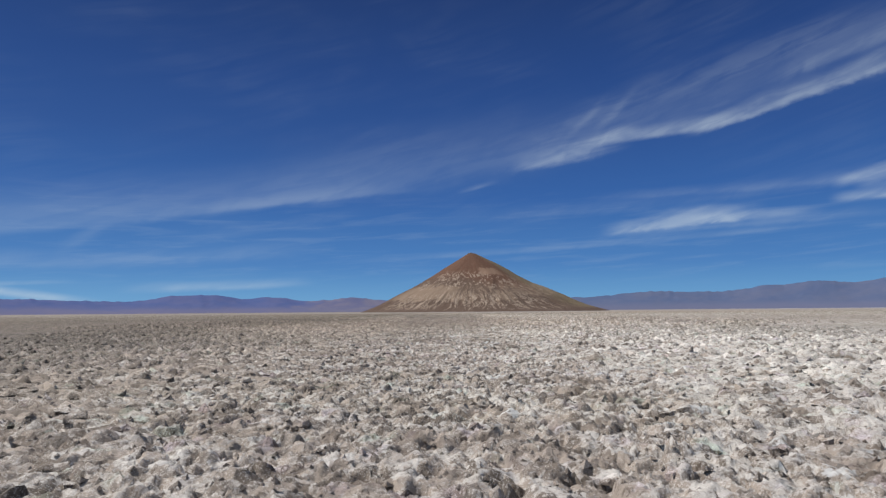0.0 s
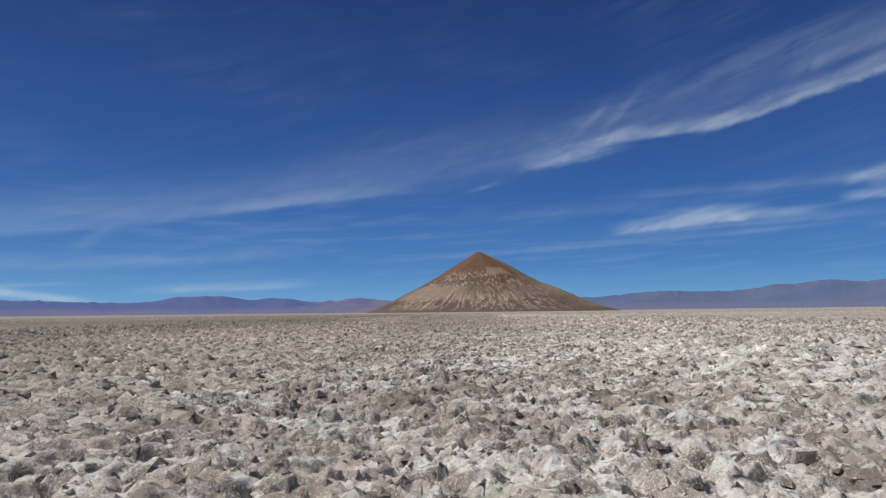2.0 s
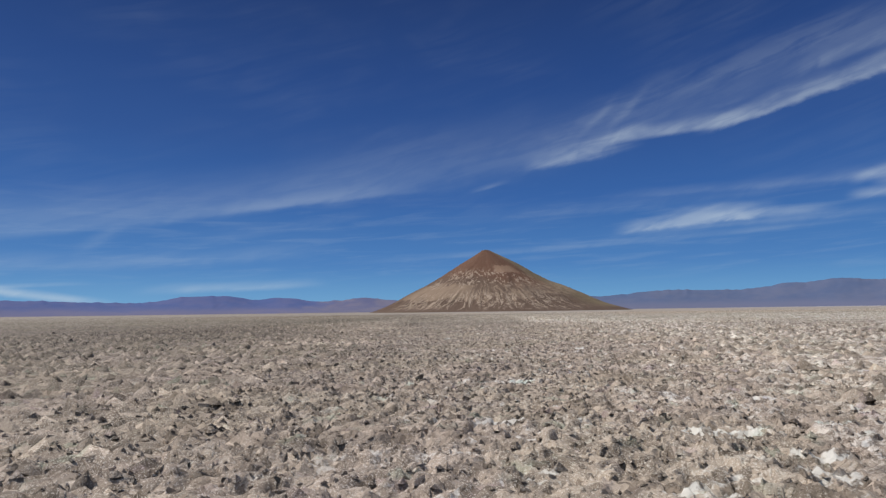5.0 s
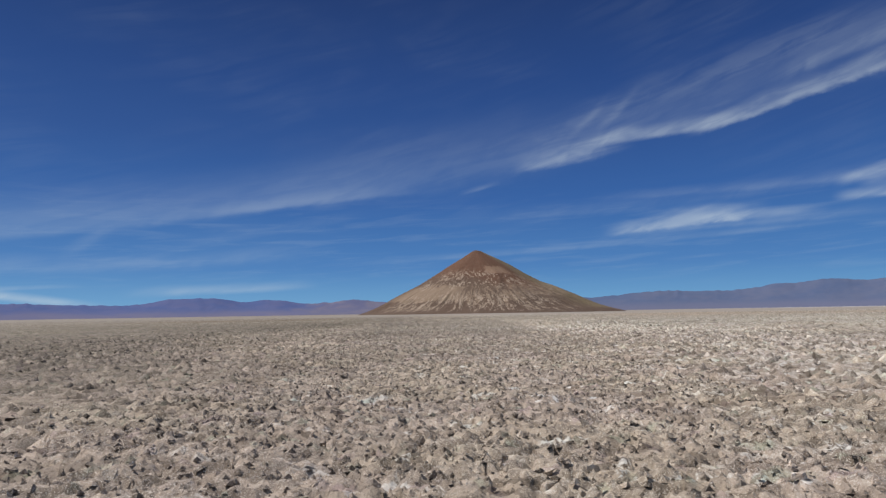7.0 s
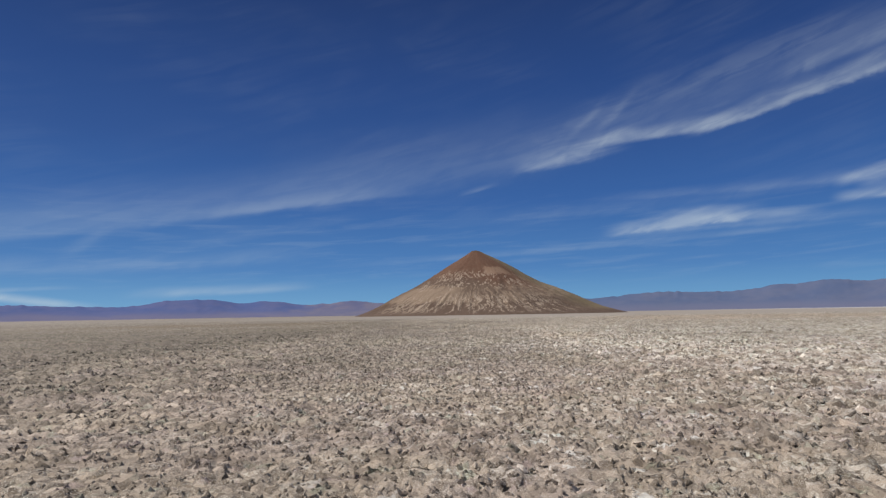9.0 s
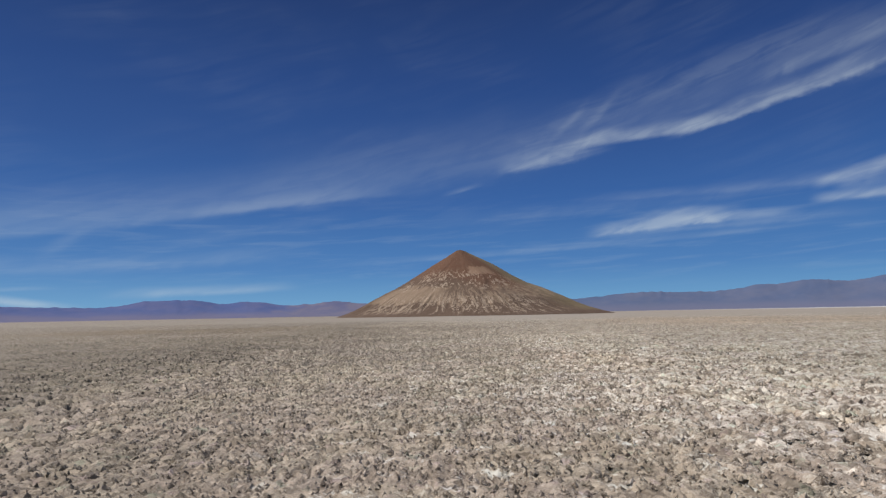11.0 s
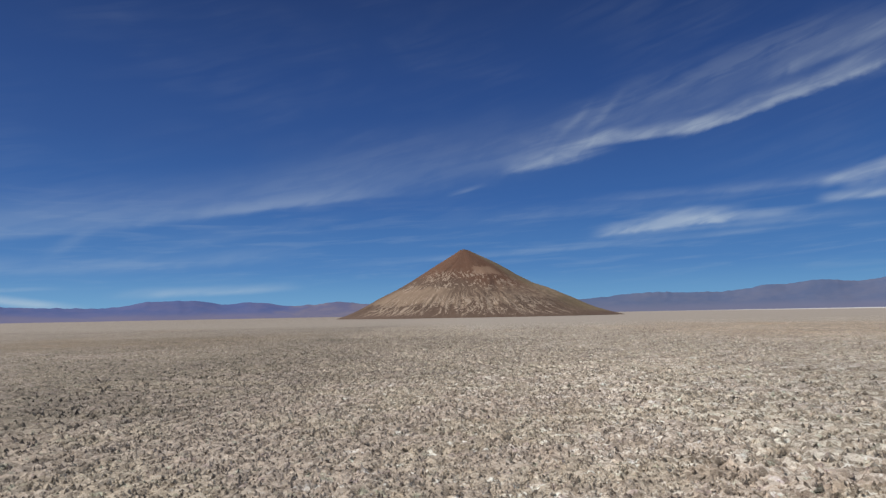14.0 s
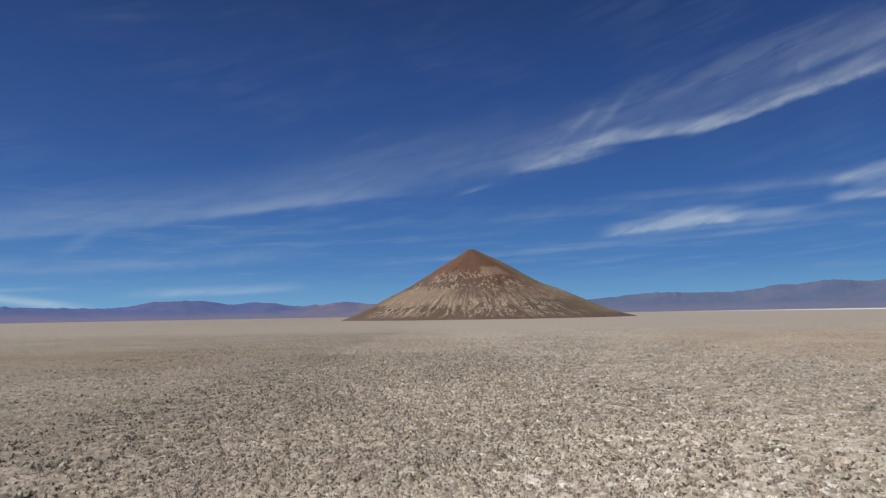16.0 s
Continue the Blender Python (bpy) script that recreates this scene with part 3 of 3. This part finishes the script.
# ---------------------------------------------------------------- far ranges
def build_range(name, start, end, base, hills, seed, label, radius=4650.0):
    """A far range along an arc: bearings in degrees, heights in metres; hills are (bearing, half width, height)."""
    cols, rows = 700, 26
    b = np.linspace(start, end, cols)
    crest = np.full(cols, base)
    for c, w, h in hills:
        crest = crest + h * np.exp(-((b - c) / w) ** 2)
    fine = 9.0 * (value_noise(b * 0.9, b * 0, seed) - 0.5) + 5.0 * (value_noise(b * 2.2, b * 0, seed + 1) - 0.5)
    fine += 6.0 * (np.abs(value_noise(b * 1.3 + 3.0, b * 0, seed + 7) - 0.5) * -2.0 + 0.5) + 3.5 * (value_noise(b * 6.0, b * 0, seed + 2) - 0.5)
    ends = np.clip((b - start) / 4.0, 0.05, 1) * np.clip((end - b) / 4.0, 0.05, 1)
    crest, fine = crest * ends, fine * ends
    d = np.linspace(-1.0, 0.35, rows)
    B, D = np.meshgrid(b, d, indexing="xy")
    spur = value_noise(B * 1.3 + D * 5.0, D * 3.0 + 9.0, seed + 3) * 0.6 + value_noise(B * 3.0 - D * 7.0, D * 8.0, seed + 4) * 0.4
    prof = np.clip(1.0 - np.abs(D), 0, 1) ** 1.15
    z = (crest[None, :] * prof + fine[None, :] * prof ** 5) * (1.0 - (0.13 * (spur - 0.3)) * np.clip(np.abs(D) * 2.2, 0, 1)) - 3.0
    r = radius + D * 480.0
    x, y = r * np.sin(np.radians(B)), 90.0 + r * np.cos(np.radians(B))
    verts = np.stack([x, y, z], -1).reshape(-1, 3)
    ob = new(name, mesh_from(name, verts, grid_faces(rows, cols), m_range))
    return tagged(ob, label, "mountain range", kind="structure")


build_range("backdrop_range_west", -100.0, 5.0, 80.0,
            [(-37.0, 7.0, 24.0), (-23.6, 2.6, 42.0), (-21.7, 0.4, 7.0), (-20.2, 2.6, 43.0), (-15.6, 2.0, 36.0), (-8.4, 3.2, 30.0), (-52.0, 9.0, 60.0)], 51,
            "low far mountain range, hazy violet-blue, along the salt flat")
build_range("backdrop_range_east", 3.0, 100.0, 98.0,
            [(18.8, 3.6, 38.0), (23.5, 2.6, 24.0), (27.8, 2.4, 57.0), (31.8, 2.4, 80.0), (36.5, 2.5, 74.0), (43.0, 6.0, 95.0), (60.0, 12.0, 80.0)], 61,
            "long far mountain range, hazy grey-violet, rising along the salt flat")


# ---------------------------------------------------------------- broken plates of the crust
def plate_shapes(count, seed, sides, crown):
    """Corners of broken crust plates of radius 1: a tilted, uneven top over a rim that is undercut or battered. crown: a raised middle."""
    rng = np.random.default_rng(seed)
    ang = (np.arange(sides)[None, :] + rng.uniform(-0.36, 0.36, (count, sides))) * (2 * np.pi / sides) + rng.uniform(0, 6.28, (count, 1))
    rad = rng.uniform(0.62, 1.15, (count, sides))
    squash = rng.uniform(0.55, 1.0, (count, 1))
    turn = rng.uniform(0, np.pi, (count, 1))
    px, py = np.cos(ang) * rad, np.sin(ang) * rad * squash
    top = np.stack([px * np.cos(turn) - py * np.sin(turn), px * np.sin(turn) + py * np.cos(turn)], -1)
    tipped = rng.uniform(0, 1, (count, 1, 1)) < 0.22
    lean = rng.normal(0.0, 0.20, (count, 1, 2)) * np.where(tipped, 2.3, 1.0)
    lift = rng.uniform(0.04, 0.34, (count, 1))
    tz = lift + (top * lean).sum(-1) + rng.uniform(-0.13, 0.13, (count, sides))
    cut = rng.uniform(0, 1, (count, 1, 1)) < 0.25
    low = top * np.where(cut, rng.uniform(0.75, 0.95, (count, 1, 1)), rng.uniform(1.15, 1.6, (count, 1, 1))) * rng.uniform(0.85, 1.15, (count, sides, 1))
    rings = [np.concatenate([low, np.full((count, sides, 1), -0.42)], -1), np.concatenate([top, tz[..., None]], -1)]
    if crown:
        mid = rng.uniform(-0.35, 0.35, (count, 1, 2))
        mz = lift + (mid * lean).sum(-1) + rng.uniform(0.0, 0.30, (count, 1))
        rings.append(np.concatenate([mid, mz[..., None]], -1))
    return np.concatenate(rings, 1)


def plate_faces(sides, crown):
    n = sides
    f = [(i, (i + 1) % n, n + (i + 1) % n) for i in range(n)] + [(i, n + (i + 1) % n, n + i) for i in range(n)]
    f += [(n + i, n + (i + 1) % n, 2 * n) for i in range(n)] if crown else [(n, n + i, n + i + 1) for i in range(1, n - 1)]
    return np.array(f, np.int32)


def mound_shapes(count, seed, least=0.14, most=0.46):
    """Small lumps seen only from afar: lopsided five-sided mounds, their rims sunk into the ground."""
    rng = np.random.default_rng(seed)
    ang = (np.arange(5)[None, :] + rng.uniform(-0.35, 0.35, (count, 5))) * (2 * np.pi / 5) + rng.uniform(0, 6.28, (count, 1))
    rad = rng.uniform(0.6, 1.3, (count, 5))
    rim = np.stack([np.cos(ang) * rad, np.sin(ang) * rad * rng.uniform(0.6, 1.0, (count, 1)), rng.uniform(-0.5, -0.1, (count, 5))], -1)
    top = np.concatenate([rng.uniform(-0.5, 0.5, (count, 1, 2)), rng.uniform(least, most, (count, 1, 1))], -1)
    return np.concatenate([rim, top], 1)


MOUND_FACES = np.array([(i, (i + 1) % 5, 5) for i in range(5)], np.int32)


def scatter(x0, x1, y0, y1, cell, seed, keep):
    i, j = np.meshgrid(np.arange(int(x0 / cell), int(x1 / cell)), np.arange(int(y0 / cell), int(y1 / cell)))
    i, j = i.ravel(), j.ravel()
    x = (i + hashed(i, j, seed)) * cell
    y = (j + hashed(i, j, seed + 1)) * cell
    on = hashed(i, j, seed + 2) < keep(x, y)
    return x[on], y[on], hashed(i, j, seed + 3)[on]


def strew(name, x, y, size, shapes, faces, label, category, smooth=False):
    """One mesh of many pieces of crust, each set on the ground at its own size."""
    v = shapes * size[:, None, None]
    v = v + np.stack([x, y, crust_height(x, y)], -1)[:, None, :]
    f = faces[None] + (np.arange(len(x), dtype=np.int32) * shapes.shape[1])[:, None, None]
    ob = new(name, mesh_from(name, v.reshape(-1, 3), f.reshape(-1, 3), m_clod, smooth=smooth))
    return tagged(ob, label, category, kind="stuff")


def thins(d, full, gone):
    """1 up to the distance full, falling to 0 at gone."""
    return np.clip((gone - d) / (gone - full), 0.0, 1.0)


def build_mounds():
    sets = [
        (0.52, scatter(-46, 46, 66, 250, 0.52, 121, lambda x, y: thins(np.abs(x), 28.0, 46.0) * (1.0 - thins(np.abs(x), 0.6 * low_line(y), 1.1 * low_line(y))))),
        (0.32, scatter(-34, 34, 3, 66, 0.32, 131, lambda x, y: thins(np.abs(x), 18.0, 34.0) * (1.0 - thins(np.abs(x), 4.0, 7.0)))),
        (0.56, scatter(-75, 75, 240, 430, 0.56, 141, lambda x, y: thins(np.abs(x), 40.0, 75.0) * thins(y, 290.0, 430.0))),
    ]
    cells = np.concatenate([np.full(len(q[0]), c) for c, q in sets])
    x, y, u = (np.concatenate([q[n] for c, q in sets]) for n in range(3))
    strew("crust_rubble", x, y, cells * (0.40 + 0.48 * u ** 1.6), mound_shapes(len(x), 15, 0.18, 0.58), MOUND_FACES, "rough lumps of grey-beige salt crust covering the flat", "salt rubble", smooth=True)


def build_crumbs():
    sets = [
        (0.13, scatter(-10, 10, 3, 70, 0.13, 311, lambda x, y: 0.42 * thins(np.abs(x), 3.0, 10.0) * thins(y, 55.0, 70.0))),
        (0.15, scatter(-11, 11, 55, 140, 0.15, 321, lambda x, y: 0.72 * thins(np.abs(x), 7.0, 11.0) * (1.0 - thins(y, 55.0, 70.0)) * thins(y, 112.0, 140.0))),
        (0.18, scatter(-18, 18, 112, 255, 0.18, 331, lambda x, y: 0.9 * thins(np.abs(x), 13.0, 18.0) * (1.0 - thins(y, 112.0, 140.0)) * thins(y, 235.0, 255.0))),
        (0.29, scatter(-32, 32, 225, 345, 0.29, 341, lambda x, y: 0.9 * thins(np.abs(x), 20.0, 32.0) * (1.0 - thins(y, 230.0, 255.0)) * thins(y, 290.0, 345.0))),
        (0.34, scatter(-34, 34, 110, 255, 0.34, 351, lambda x, y: 0.8 * thins(np.abs(x), 20.0, 34.0) * (1.0 - thins(np.abs(x), 13.0, 18.0)) * (1.0 - thins(y, 112.0, 140.0)) * thins(y, 235.0, 255.0))),
    ]
    cells = np.concatenate([np.full(len(q[0]), c) for c, q in sets])
    x, y, u = (np.concatenate([q[n] for c, q in sets]) for n in range(3))
    strew("crust_crumbs", x, y, cells * (0.24 + 0.42 * u ** 2.0), mound_shapes(len(x), 25, 0.26, 0.78) * np.stack([x * 0 + 1, x * 0 + 1, 1.0 + 0.12 * np.clip((y - 95.0) / 50.0, 0.0, 1.0) + 0.38 * np.clip((y - 150.0) / 45.0, 0.0, 1.0)], -1)[:, None, :], MOUND_FACES, "small sharp crumbs of grey-beige and white salt crust", "salt crumbs")


def build_plates():
    x, y, u = scatter(-12, 12, 3, 140, 0.42, 71, lambda x, y: 0.4 * thins(np.abs(x), 5.0, 12.0) * thins(y, 90.0, 140.0))
    size = 0.045 + 0.085 * u ** 2.0
    big = (np.abs(x) < 4.5) & (y > 8) & (y < 40) & (size > 0.055)
    pick = np.flatnonzero(big)[:300]
    rest = np.ones(len(x), bool)
    rest[pick] = False
    strew("loose_plates", x[rest], y[rest], size[rest], plate_shapes(rest.sum(), 5, 6, True), plate_faces(6, True),
          "loose broken salt plates, grey-beige and white, strewn over the crust", "salt plates")
    meshes = [mesh_from("salt_clod", v, plate_faces(6, True), m_clod, smooth=False) for v in plate_shapes(30, 6, 6, True)]
    for n, p in enumerate(pick):
        c = new("salt_clod", meshes[n % len(meshes)])
        c.parent = ground
        c.location = (x[p], y[p], float(crust_height(x[p:p + 1], y[p:p + 1])[0]))
        c.scale = (size[p],) * 3
        c.rotation_euler = (0, 0, 6.28 * u[p] * 7)


build_mounds()
build_crumbs()
build_plates()
